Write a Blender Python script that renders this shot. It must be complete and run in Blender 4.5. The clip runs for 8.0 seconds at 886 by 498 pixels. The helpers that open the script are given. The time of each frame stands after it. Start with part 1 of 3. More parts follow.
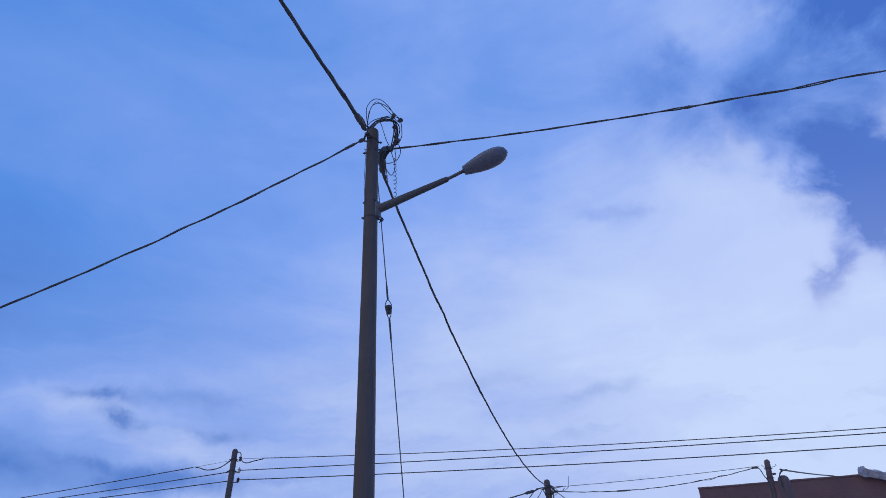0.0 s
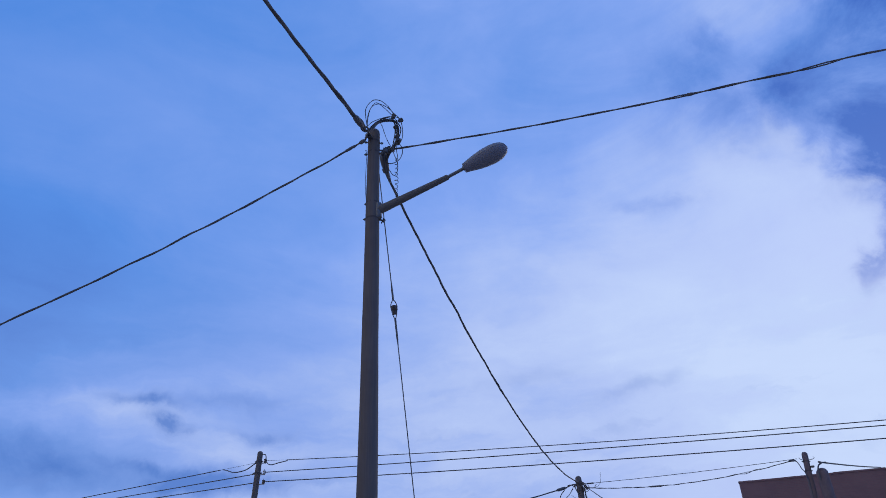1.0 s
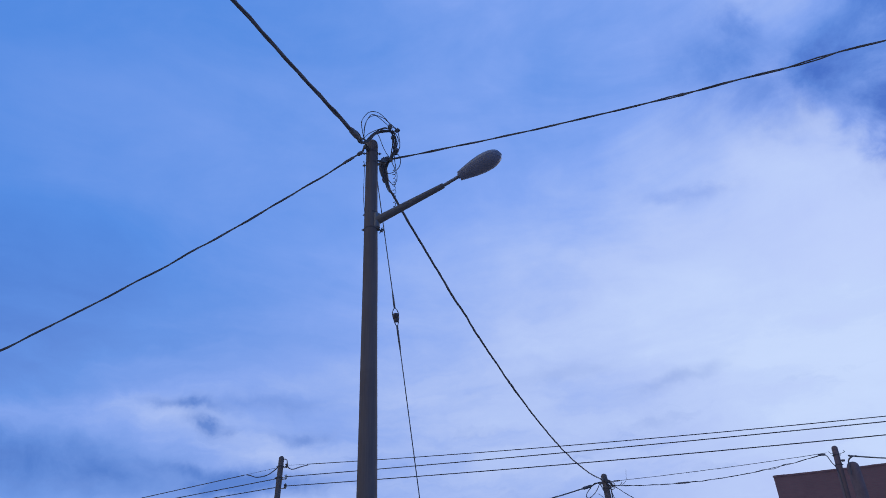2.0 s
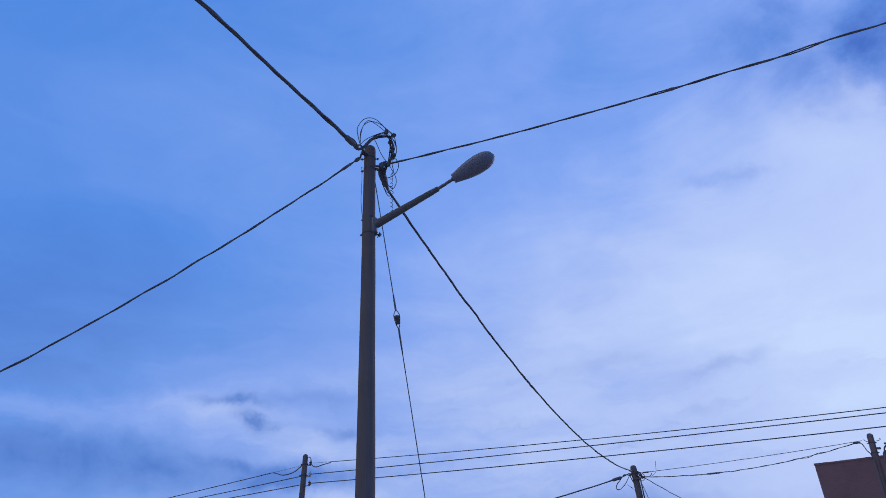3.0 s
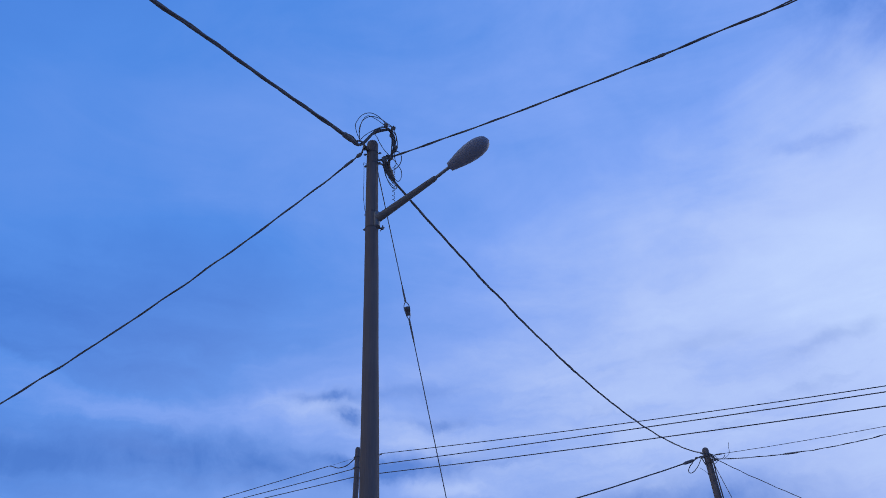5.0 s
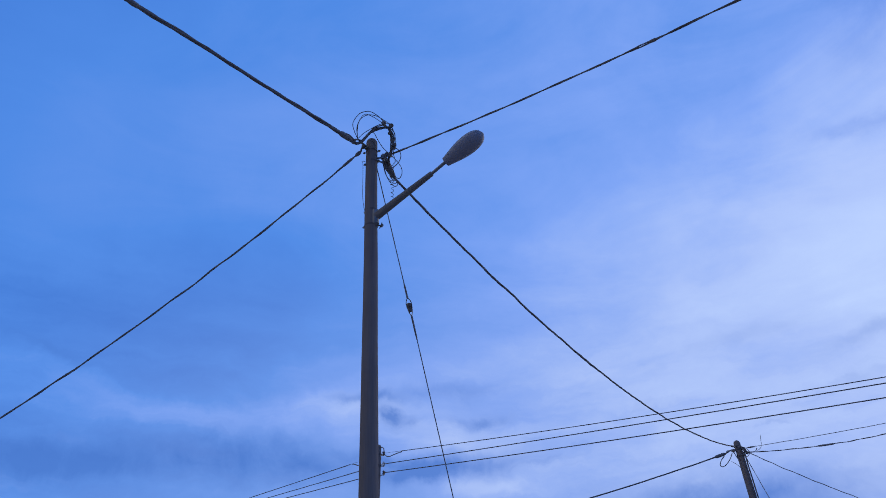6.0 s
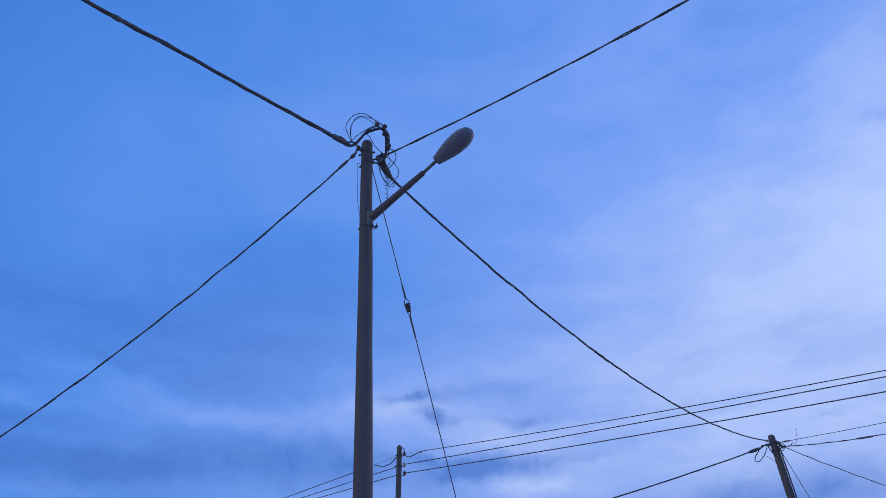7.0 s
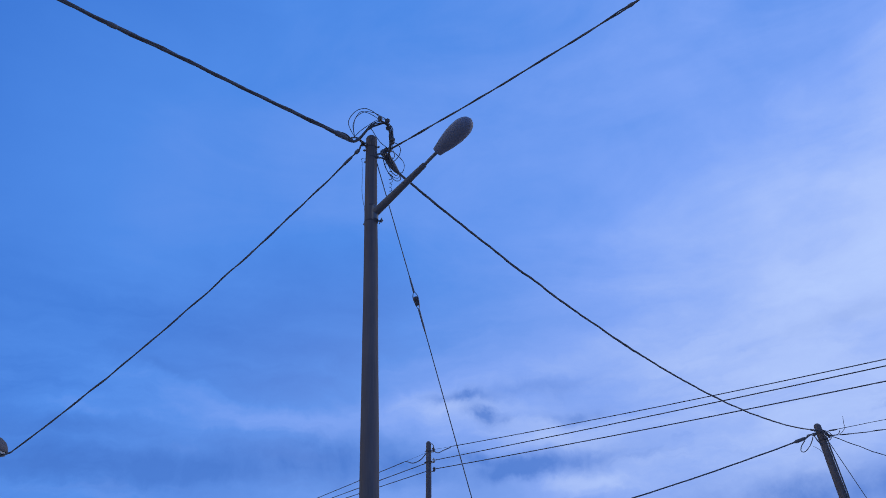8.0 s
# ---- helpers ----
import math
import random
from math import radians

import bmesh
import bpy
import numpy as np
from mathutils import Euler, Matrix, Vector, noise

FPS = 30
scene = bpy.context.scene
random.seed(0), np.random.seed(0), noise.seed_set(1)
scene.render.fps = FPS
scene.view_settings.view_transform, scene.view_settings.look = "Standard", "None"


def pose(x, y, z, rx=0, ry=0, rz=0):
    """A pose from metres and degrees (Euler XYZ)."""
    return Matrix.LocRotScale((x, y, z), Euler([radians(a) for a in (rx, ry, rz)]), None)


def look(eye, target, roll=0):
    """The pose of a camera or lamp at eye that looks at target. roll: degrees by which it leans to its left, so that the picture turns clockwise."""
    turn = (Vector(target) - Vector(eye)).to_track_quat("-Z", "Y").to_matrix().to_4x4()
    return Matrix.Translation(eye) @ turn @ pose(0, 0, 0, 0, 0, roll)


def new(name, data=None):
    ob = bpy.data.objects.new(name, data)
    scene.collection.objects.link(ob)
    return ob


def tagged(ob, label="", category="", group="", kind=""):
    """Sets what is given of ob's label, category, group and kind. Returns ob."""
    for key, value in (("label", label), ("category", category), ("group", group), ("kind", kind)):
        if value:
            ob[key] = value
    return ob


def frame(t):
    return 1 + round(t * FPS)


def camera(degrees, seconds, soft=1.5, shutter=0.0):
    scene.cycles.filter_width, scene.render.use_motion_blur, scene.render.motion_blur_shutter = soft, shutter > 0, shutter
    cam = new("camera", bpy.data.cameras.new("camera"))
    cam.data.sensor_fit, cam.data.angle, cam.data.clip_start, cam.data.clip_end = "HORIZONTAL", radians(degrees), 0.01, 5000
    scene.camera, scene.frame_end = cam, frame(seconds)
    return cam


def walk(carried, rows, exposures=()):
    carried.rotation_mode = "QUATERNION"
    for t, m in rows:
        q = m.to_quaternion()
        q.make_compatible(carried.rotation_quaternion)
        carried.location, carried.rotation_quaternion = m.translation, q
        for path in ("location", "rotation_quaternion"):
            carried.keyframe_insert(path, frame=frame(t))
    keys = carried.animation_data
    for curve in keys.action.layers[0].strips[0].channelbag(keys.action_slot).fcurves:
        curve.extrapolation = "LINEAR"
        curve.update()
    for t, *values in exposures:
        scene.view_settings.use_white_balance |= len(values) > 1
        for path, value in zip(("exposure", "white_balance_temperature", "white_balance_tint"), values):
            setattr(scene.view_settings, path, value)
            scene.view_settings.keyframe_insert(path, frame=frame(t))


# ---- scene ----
cam = camera(65.6, 8.0, soft=0.9)
PATH = [
    (0, (0.115, 0.032, 1.605), (-0.122, 1.745, 2.609), -2.1),
    (0.5, (0.301, 0.102, 1.593), (0.013, 1.809, 2.595), -2.2),
    (1, (0.5, 0.13, 1.612), (0.163, 1.827, 2.615), -2.3),
    (1.5, (0.704, 0.098, 1.631), (0.326, 1.785, 2.637), -2.5),
    (3, (1.464, 0.062, 1.67), (0.934, 1.719, 2.656), -2.7),
    (3.5, (1.761, 0.112, 1.68), (1.174, 1.751, 2.664), -2.8),
    (4, (2.03, 0.196, 1.656), (1.379, 1.814, 2.634), -2.9),
    (4.5, (2.197, 0.348, 1.642), (1.491, 1.946, 2.616), -2.8),
    (6, (2.759, 0.711, 1.566), (1.916, 2.242, 2.539), -2.8),
    (6.5, (2.964, 0.885, 1.564), (2.071, 2.387, 2.537), -2.8),
    (7, (3.215, 1.034, 1.549), (2.277, 2.506, 2.526), -2.9),
    (7.5, (3.404, 1.209, 1.501), (2.413, 2.645, 2.479), -2.9),
    (8, (3.547, 1.401, 1.484), (2.506, 2.8, 2.463), -3.0),
]
walk(cam, [(t, look(eye, target, roll)) for t, eye, target, roll in PATH],
     exposures=[(0, 0.03, 6500, 10), (4, 0.02, 6300, 10), (8, 0.0, 6030, 10)])


# ---- sky, sun and exposure ----
class Nodes:
    """Short hand for node trees."""

    def __init__(self, tree, clear=True):
        self.tree = tree
        if clear:
            tree.nodes.clear()

    def add(self, kind):
        return self.tree.nodes.new(kind)

    def put(self, socket, value):
        if isinstance(value, bpy.types.NodeSocket):
            self.tree.links.new(value, socket)
        else:
            socket.default_value = value

    def math(self, op, a, b=0.0, c=0.0, clamp=False):
        node = self.add("ShaderNodeMath")
        node.operation, node.use_clamp = op, clamp
        for socket, value in zip(node.inputs, (a, b, c)):
            self.put(socket, value)
        return node.outputs[0]

    def noise(self, vector, scale, detail=4.0, rough=0.5, distortion=0.0, color=False):
        node = self.add("ShaderNodeTexNoise")
        if vector is not None:
            self.put(node.inputs["Vector"], vector)
        for key, value in (("Scale", scale), ("Detail", detail), ("Roughness", rough), ("Distortion", distortion)):
            node.inputs[key].default_value = value
        return node.outputs["Color" if color else "Fac"]

    def ramp(self, fac, stops):
        node = self.add("ShaderNodeValToRGB")
        self.put(node.inputs[0], fac)
        els = node.color_ramp.elements
        while len(els) < len(stops):
            els.new(0.5)
        for el, (at, col) in zip(els, stops):
            el.position, el.color = at, (*col, 1)
        return node.outputs[0]

    def mix(self, fac, a, b, blend="MIX"):
        node = self.add("ShaderNodeMix")
        node.data_type, node.blend_type = "RGBA", blend
        self.put(node.inputs[0], fac)
        for socket, value in ((node.inputs[6], a), (node.inputs[7], b)):
            self.put(socket, (*value, 1) if isinstance(value, tuple) else value)
        return node.outputs[2]

    def stretch(self, vector, scale, turn=(0, 0, 0)):
        node = self.add("ShaderNodeMapping")
        self.put(node.inputs["Vector"], vector)
        node.inputs["Scale"].default_value = scale
        node.inputs["Rotation"].default_value = [radians(a) for a in turn]
        return node.outputs[0]


def srgb(r, g, b):
    """Linear colour from 0..255 screen values."""
    return tuple((v / 255 / 12.92) if v < 10 else ((v / 255 + 0.055) / 1.055) ** 2.4 for v in (r, g, b))


SUN_AZ, SUN_EL = 24.0, 19.0  # degrees, clockwise from +y, and above the horizon

# Cloud, each row: azimuth, elevation, half width, half height, tilt (degrees), strength
BRIGHT_BANKS = [
    (22, 13, 15, 10, 0, 0.56),
    (9, 25, 10, 8, -15, 0.20),
    (17, 32, 4.0, 2.6, -30, 0.17),
    (20.8, 34.5, 1.1, 3.4, 18, 0.13),
    (24, 26.0, 2.2, 2.6, 30, 0.06),
    (20.5, 42.5, 4.5, 3.4, 20, 0.04),
    (-1, 38, 6, 7, 0, -0.10),
    (-11, 13, 9, 5, 0, 0.17),
    (-6, 20, 12, 7, 0, 0.13),
    (-17, 22, 11, 11, 0, 0.10),
    (31.4, 31.9, 2.0, 1.5, 0, 0.30),
    (26.6, 28.2, 2.4, 0.45, -12, 0.26),
    (27.6, 21.5, 3.5, 1.6, 0, 0.18),
]
LOW_BANKS = [
    (-39, 16.4, 5, 1.4, 0, 0.24),
    (-32.5, 14.4, 6, 1.8, -8, 0.20),
    (-33, 18.5, 9, 2.2, 0, 0.09),
    (-26, 13.4, 5, 1.2, 0, 0.16),
    (-27, 9.9, 4, 1.0, 0, 0.30),
    (-43, 9.8, 6, 0.8, 0, 0.12),
    (-58, 17.2, 7, 0.9, -10, 0.13),
    (-50, 15.4, 6, 0.9, -6, 0.16),
    (-67, 15.8, 6, 0.7, -5, 0.10),
    (-60, 13.4, 7, 0.5, 0, 0.08),
    (-68, 9.8, 5, 0.8, 0, 0.06),
    (-66, 34, 16, 11, 0, 0.16),
    (-47, 25, 8, 5, 0, -0.12),
    (-58, 21.5, 9, 2.5, -8, -0.10),
    (-37, 37, 12, 7, 0, 0.06),
]
# Blue gaps high up, in the same terms
GAPS = [
    (33.0, 40.3, 4.5, 5.2, 20, 1.15),
    (27.4, 31.4, 2.6, 3.6, 25, 1.15),
    (30.4, 28.8, 2.6, 2.6, 0, 0.95),
    (28.6, 25.6, 1.6, 2.2, 20, 0.95),
    (24.2, 23.3, 1.9, 0.8, 45, 0.58),
    (23.2, 37.4, 2.4, 1.6, 25, 0.58),
    (17.8, 42.6, 2.2, 0.9, -40, 0.28),
    (16.5, 38.6, 5.2, 2.8, -35, 0.40),
    (10, 37.0, 3.0, 1.6, -35, 0.08),
    (7.0, 32.0, 2.4, 0.5, -8, 0.18),
    (10.5, 31.2, 1.6, 0.5, -10, 0.16),
]
# Grey undersides of the low banks
UNDERSIDES = [
    (-35.6, 16.95, 2.0, 0.36, -4, 0.75),
    (-34.0, 15.5, 1.5, 0.45, -12, 0.60),
    (-26.2, 15.2, 1.7, 0.42, 0, 0.62),
    (-29, 17.3, 3.2, 0.5, 4, 0.42),
    (-41.5, 12.4, 4.5, 1.1, -10, 0.95),
    (-35.2, 12.1, 2.0, 0.40, -10, 0.75),
    (-33, 10.9, 2.4, 0.5, 6, 0.70),
    (-51, 12.2, 7, 1.4, -4, 0.75),
    (-60.5, 18.9, 3.2, 0.35, -12, 0.45),
    (-67, 14.2, 4, 0.55, 5, 0.60),
    (-62, 11.4, 6, 1.2, 0, 0.80),
    (-28.5, 11.6, 4.2, 0.7, 3, 0.75),
    (-5, 19.0, 3.0, 0.5, 8, 0.26),
    (4.5, 17.4, 3.5, 0.5, 10, 0.26),
    (-9, 7.4, 8, 1.4, 0, 0.85),
    (-72, 12.4, 8, 1.5, 0, 0.45),
]


def make_sky():
    world = bpy.data.worlds.new("sky")
    world.use_nodes = True
    scene.world = world
    n = Nodes(world.node_tree)
    way = n.add("ShaderNodeTexCoord").outputs["Generated"]
    axes = n.add("ShaderNodeSeparateXYZ")
    n.put(axes.inputs[0], way)
    az = n.math("MULTIPLY", n.math("ARCTAN2", axes.outputs[0], axes.outputs[1]), 57.2958)
    el = n.math("MULTIPLY", n.math("ARCSINE", axes.outputs[2]), 57.2958)
    # curls of the air bend the banks' edges, broad ones and small ones
    curls, frays = n.add("ShaderNodeSeparateColor"), n.add("ShaderNodeSeparateColor")
    n.put(curls.inputs[0], n.noise(way, 7.0, 3.0, 0.55, 0.2, color=True))
    n.put(frays.inputs[0], n.noise(way, 30.0, 5.0, 0.6, 0.3, color=True))
    az_bent = n.math("MULTIPLY_ADD", n.math("SUBTRACT", curls.outputs[0], 0.5), 5.0, az)
    el_bent = n.math("MULTIPLY_ADD", n.math("SUBTRACT", curls.outputs[1], 0.5), 2.6, el)
    az_bent = n.math("MULTIPLY_ADD", n.math("SUBTRACT", frays.outputs[0], 0.5), 4.0, az_bent)
    el_bent = n.math("MULTIPLY_ADD", n.math("SUBTRACT", frays.outputs[1], 0.5), 1.5, el_bent)

    def banks(rows, start):
        total = start
        for a, e, wide, high, tilt, strength in rows:
            c, s = math.cos(radians(tilt)), math.sin(radians(tilt))
            da, de = n.math("SUBTRACT", az_bent, a), n.math("SUBTRACT", el_bent, e)
            u = n.math("MULTIPLY_ADD", da, c / wide, n.math("MULTIPLY", de, s / wide))
            v = n.math("MULTIPLY_ADD", de, c / high, n.math("MULTIPLY", da, -s / high))
            q = n.math("MULTIPLY_ADD", u, u, n.math("MULTIPLY", v, v))
            total = n.math("MULTIPLY_ADD", n.math("POWER", 2.71828, n.math("MULTIPLY", q, -0.7)), strength, total)
        return total

    # thin high veil that thickens towards the sun
    toward = n.math("COSINE", n.math("MULTIPLY", n.math("SUBTRACT", az, SUN_AZ + 15), 0.0174533))
    veil = n.math("MULTIPLY_ADD", toward, 0.31, 0.15)
    # wisps: long near the horizon, combed down towards the sun higher up
    chart = n.add("ShaderNodeCombineXYZ")
    n.put(chart.inputs[0], n.math("MULTIPLY", az_bent, 0.045))
    n.put(chart.inputs[1], n.math("MULTIPLY", el_bent, 0.20))
    low_wisps = n.noise(chart.outputs[0], 1.6, 6.0, 0.6, 0.3)
    low = n.math("MULTIPLY_ADD", el, -0.06, 1.8, clamp=True)
    high_wisps = n.noise(n.stretch(way, (2.2, 2.2, 7.0), (0, 38, -20)), 1.5, 8.0, 0.6, 0.6)
    puffs = n.noise(way, 6.0, 8.0, 0.6, 0.25)
    broad = n.noise(way, 1.8, 3.0, 0.5)
    white = banks(LOW_BANKS, banks(BRIGHT_BANKS, veil))
    white = n.math("MULTIPLY_ADD", n.math("MULTIPLY", n.math("SUBTRACT", low_wisps, 0.5), low), 0.62, white)
    white = n.math("MULTIPLY_ADD", n.math("MULTIPLY", n.math("SUBTRACT", high_wisps, 0.5), n.math("MULTIPLY_ADD", toward, 0.6, 0.38)), 0.46, white)
    white = n.math("MULTIPLY_ADD", n.math("SUBTRACT", puffs, 0.5), n.math("MULTIPLY_ADD", toward, 0.22, 0.08), white)
    white = n.math("MULTIPLY_ADD", n.math("SUBTRACT", broad, 0.5), 0.16, white)
    # small dark flecks float low under the banks
    flecks_at = n.add("ShaderNodeCombineXYZ")
    n.put(flecks_at.inputs[0], n.math("MULTIPLY", az_bent, 0.13))
    n.put(flecks_at.inputs[1], n.math("MULTIPLY", el_bent, 0.55))
    flecks = n.math("MULTIPLY_ADD", n.noise(flecks_at.outputs[0], 1.0, 5.0, 0.55, 0.4), 7.0, -4.0, clamp=True)
    flecks = n.math("MULTIPLY", flecks, n.math("MULTIPLY_ADD", n.math("ABSOLUTE", n.math("SUBTRACT", el, 13.0)), -0.16, 1.0, clamp=True))
    under = banks(UNDERSIDES, n.math("MULTIPLY", flecks, 0.30))
    gaps = banks(GAPS, 0.0)
    ragged = n.noise(way, 9.0, 8.0, 0.65, 0.4)
    gaps = n.math("MULTIPLY", gaps, n.math("MULTIPLY_ADD", ragged, 3.2, -0.55), clamp=True)
    under = n.math("MULTIPLY", under, n.math("MULTIPLY_ADD", ragged, 2.6, -0.3), clamp=True)
    white = n.math("MULTIPLY_ADD", gaps, -0.42, white)
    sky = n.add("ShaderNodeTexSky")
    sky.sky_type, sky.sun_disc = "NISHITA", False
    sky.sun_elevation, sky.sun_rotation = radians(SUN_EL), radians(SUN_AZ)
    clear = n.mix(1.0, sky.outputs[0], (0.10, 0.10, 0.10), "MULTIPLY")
    cloud = n.ramp(white, [(0.0, srgb(56, 120, 219)), (0.20, srgb(84, 144, 236)), (0.42, srgb(130, 167, 245)),
                           (0.66, srgb(176, 197, 247)), (0.95, srgb(199, 217, 251))])
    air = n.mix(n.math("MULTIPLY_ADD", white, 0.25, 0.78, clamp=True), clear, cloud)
    air = n.mix(n.math("MULTIPLY", gaps, 0.80), air, srgb(60, 103, 192))
    air = n.mix(n.math("MULTIPLY", n.math("MULTIPLY", low, n.math("MULTIPLY_ADD", toward, 1.5, 0.4, clamp=True)), n.math("MULTIPLY_ADD", white, -0.5, 0.55, clamp=True)), air, srgb(150, 167, 219))
    air = n.mix(n.math("MULTIPLY", under, 0.76), air, srgb(74, 118, 197))
    # unseen quarter away from the sun: plain grey cloud added as fill light
    away = n.math("MULTIPLY_ADD", toward, -3.0, -2.0, clamp=True)
    grey = n.ramp(n.noise(way, 3.0, 6.0, 0.55), [(0.3, (0.46, 0.47, 0.50)), (0.7, (0.68, 0.67, 0.68))])
    air = n.mix(away, air, grey)
    back = n.add("ShaderNodeBackground")
    n.put(back.inputs[0], air)
    back.inputs[1].default_value = 1.0
    n.put(n.add("ShaderNodeOutputWorld").inputs[0], back.outputs[0])


make_sky()

sun = new("sun", bpy.data.lights.new("sun", "SUN"))
sun.data.energy, sun.data.angle, sun.data.color = 0.5, radians(25), (1.0, 0.93, 0.84)
sun.matrix_world = Matrix.Translation((10, 20, 12)) @ pose(0, 0, 0, SUN_EL - 90, 0, -SUN_AZ)


# ---- materials ----
def material(name, base, rough=0.8, metal=0.0, grain=(30, 30, 30), spread=0.35, bump=0.3, stain=1.5, per_object=0.0, specular=0.5):
    """A surface with grain and stains: base colour, roughness, stretch of its grain, and how far its tone wanders."""
    mat = bpy.data.materials.new(name)
    mat.use_nodes = True
    n = Nodes(mat.node_tree)
    place = n.add("ShaderNodeTexCoord").outputs["Object"]
    fine = n.noise(n.stretch(place, grain), 1.0, 6.0, 0.65)
    broad = n.noise(place, stain, 4.0, 0.6, 0.4)
    tone = n.math("ADD", n.math("MULTIPLY", fine, 0.6), n.math("MULTIPLY", broad, 0.5))
    if per_object:
        tone = n.math("MULTIPLY_ADD", n.add("ShaderNodeObjectInfo").outputs["Random"], per_object, tone)
    dark = tuple(c * (1 - spread) for c in base)
    light = tuple(min(1, c * (1 + spread)) for c in base)
    color = n.ramp(tone, [(0.3, dark), (0.55, base), (0.8, light)])
    shader = n.add("ShaderNodeBsdfPrincipled")
    n.put(shader.inputs["Base Color"], color)
    n.put(shader.inputs["Roughness"], n.math("MULTIPLY_ADD", fine, 0.2, rough - 0.1, clamp=True))
    shader.inputs["Metallic"].default_value = metal
    shader.inputs["Specular IOR Level"].default_value = specular
    relief = n.add("ShaderNodeBump")
    relief.inputs["Strength"].default_value, relief.inputs["Distance"].default_value = bump, 0.01
    n.put(relief.inputs["Height"], fine)
    n.put(shader.inputs["Normal"], relief.outputs[0])
    n.put(n.add("ShaderNodeOutputMaterial").inputs[0], shader.outputs[0])
    return mat


WOOD = material("weathered_pole_wood", (0.166, 0.139, 0.131), 0.85, grain=(60, 60, 2.2), spread=0.22, bump=0.6, specular=0.1)
WOOD_GREY = material("grey_pole_wood", (0.165, 0.138, 0.13), 0.85, grain=(60, 60, 2.5), spread=0.3, bump=0.6, specular=0.1)
RUBBER = material("black_cable_sheath", (0.115, 0.108, 0.112), 0.8, grain=(40, 40, 40), spread=0.3, bump=0.15)
COPPER = material("dull_bare_wire", (0.06, 0.05, 0.045), 0.5, 0.6, spread=0.3)
STEEL = material("galvanised_steel", (0.17, 0.17, 0.18), 0.5, 0.7, grain=(90, 90, 90), spread=0.3, bump=0.2)
PAINTED = material("grey_painted_arm", (0.13, 0.118, 0.116), 0.7, 0.0, grain=(50, 50, 50), spread=0.25, bump=0.15)
HOUSING = material("grey_lamp_housing", (0.22, 0.225, 0.26), 0.5, 0.0, grain=(60, 60, 60), spread=0.15, bump=0.08)
COVER = material("smoked_lamp_cover", (0.205, 0.202, 0.245), 0.55, 0.0, grain=(30, 30, 30), spread=0.12, bump=0.03, specular=0.25)
PLASTIC = material("black_connector_plastic", (0.14, 0.13, 0.132), 0.7, spread=0.2, bump=0.1)
STRAP = material("dull_rusted_strap", (0.12, 0.10, 0.095), 0.8, 0.2, grain=(60, 60, 60), spread=0.3, bump=0.2, specular=0.2)
PORCELAIN = material("brown_porcelain", (0.085, 0.065, 0.06), 0.35, spread=0.2, bump=0.05)
EARTH = material("dry_earth", (0.36, 0.30, 0.25), 0.95, grain=(9, 9, 9), spread=0.35, bump=0.8, stain=0.12)
POST = material("dark_stained_concrete", (0.19, 0.136, 0.14), 0.9, grain=(20, 20, 20), spread=0.3, bump=0.5)


def brickwork(name, base, joint):
    """Courses of brick, 0.21 by 0.065 m, with weathered patches."""
    mat = material(name, base, 0.9, grain=(25, 25, 25), spread=0.3, bump=0.5, stain=0.7)
    n = Nodes(mat.node_tree, clear=False)
    shader = next(x for x in n.tree.nodes if x.type == "BSDF_PRINCIPLED")
    tone = shader.inputs["Base Color"].links[0].from_socket
    split = n.add("ShaderNodeSeparateXYZ")
    n.put(split.inputs[0], n.add("ShaderNodeTexCoord").outputs["Object"])
    flat = n.add("ShaderNodeCombineXYZ")
    n.put(flat.inputs[0], n.math("MULTIPLY_ADD", split.outputs[1], 0.9, split.outputs[0]))
    n.put(flat.inputs[1], split.outputs[2])
    bricks = n.add("ShaderNodeTexBrick")
    n.put(bricks.inputs["Vector"], flat.outputs[0])
    n.put(bricks.inputs["Color1"], tone)
    n.put(bricks.inputs["Color2"], n.mix(0.25, tone, tuple(c * 0.7 for c in base)))
    n.put(bricks.inputs["Mortar"], (*joint, 1))
    for key, value in (("Scale", 1.0), ("Mortar Size", 0.006), ("Brick Width", 0.22), ("Row Height", 0.075)):
        bricks.inputs[key].default_value = value
    n.put(shader.inputs["Base Color"], bricks.outputs["Color"])
    return mat


BRICK = brickwork("red_brickwork", (0.25, 0.135, 0.135), (0.22, 0.155, 0.155))
CONCRETE = material("stained_concrete", (0.17, 0.15, 0.15), 0.9, grain=(20, 20, 20), spread=0.3, bump=0.5)
GLASSY = material("pale_glaze_and_glint", (0.55, 0.55, 0.53), 0.3, grain=(30, 30, 30), spread=0.1, bump=0.05)
TANK = material("pale_plastic_sheet", (0.48, 0.44, 0.48), 0.45, grain=(12, 12, 12), spread=0.12, bump=0.1)


# ---- mesh helpers ----
def part(name, bm, mat, parent=None, label="", smooth=True):
    """Links a bmesh as one mesh object, under a thing or a part."""
    mesh = bpy.data.meshes.new(name)
    bmesh.ops.recalc_face_normals(bm, faces=bm.faces)
    bm.to_mesh(mesh)
    bm.free()
    mesh.materials.append(mat)
    if smooth:
        for poly in mesh.polygons:
            poly.use_smooth = True
        mesh.set_sharp_from_angle(angle=radians(42))
    ob = new(name, mesh)
    if parent is not None:
        ob.parent = parent
    if label:
        tagged(ob, label)
    return ob


def thing(name, at, label, category, group="", kind=""):
    """An Empty at a thing's base."""
    ob = new(name)
    ob.empty_display_size = 0.1
    ob.location = at
    return tagged(ob, label, category, group, kind)


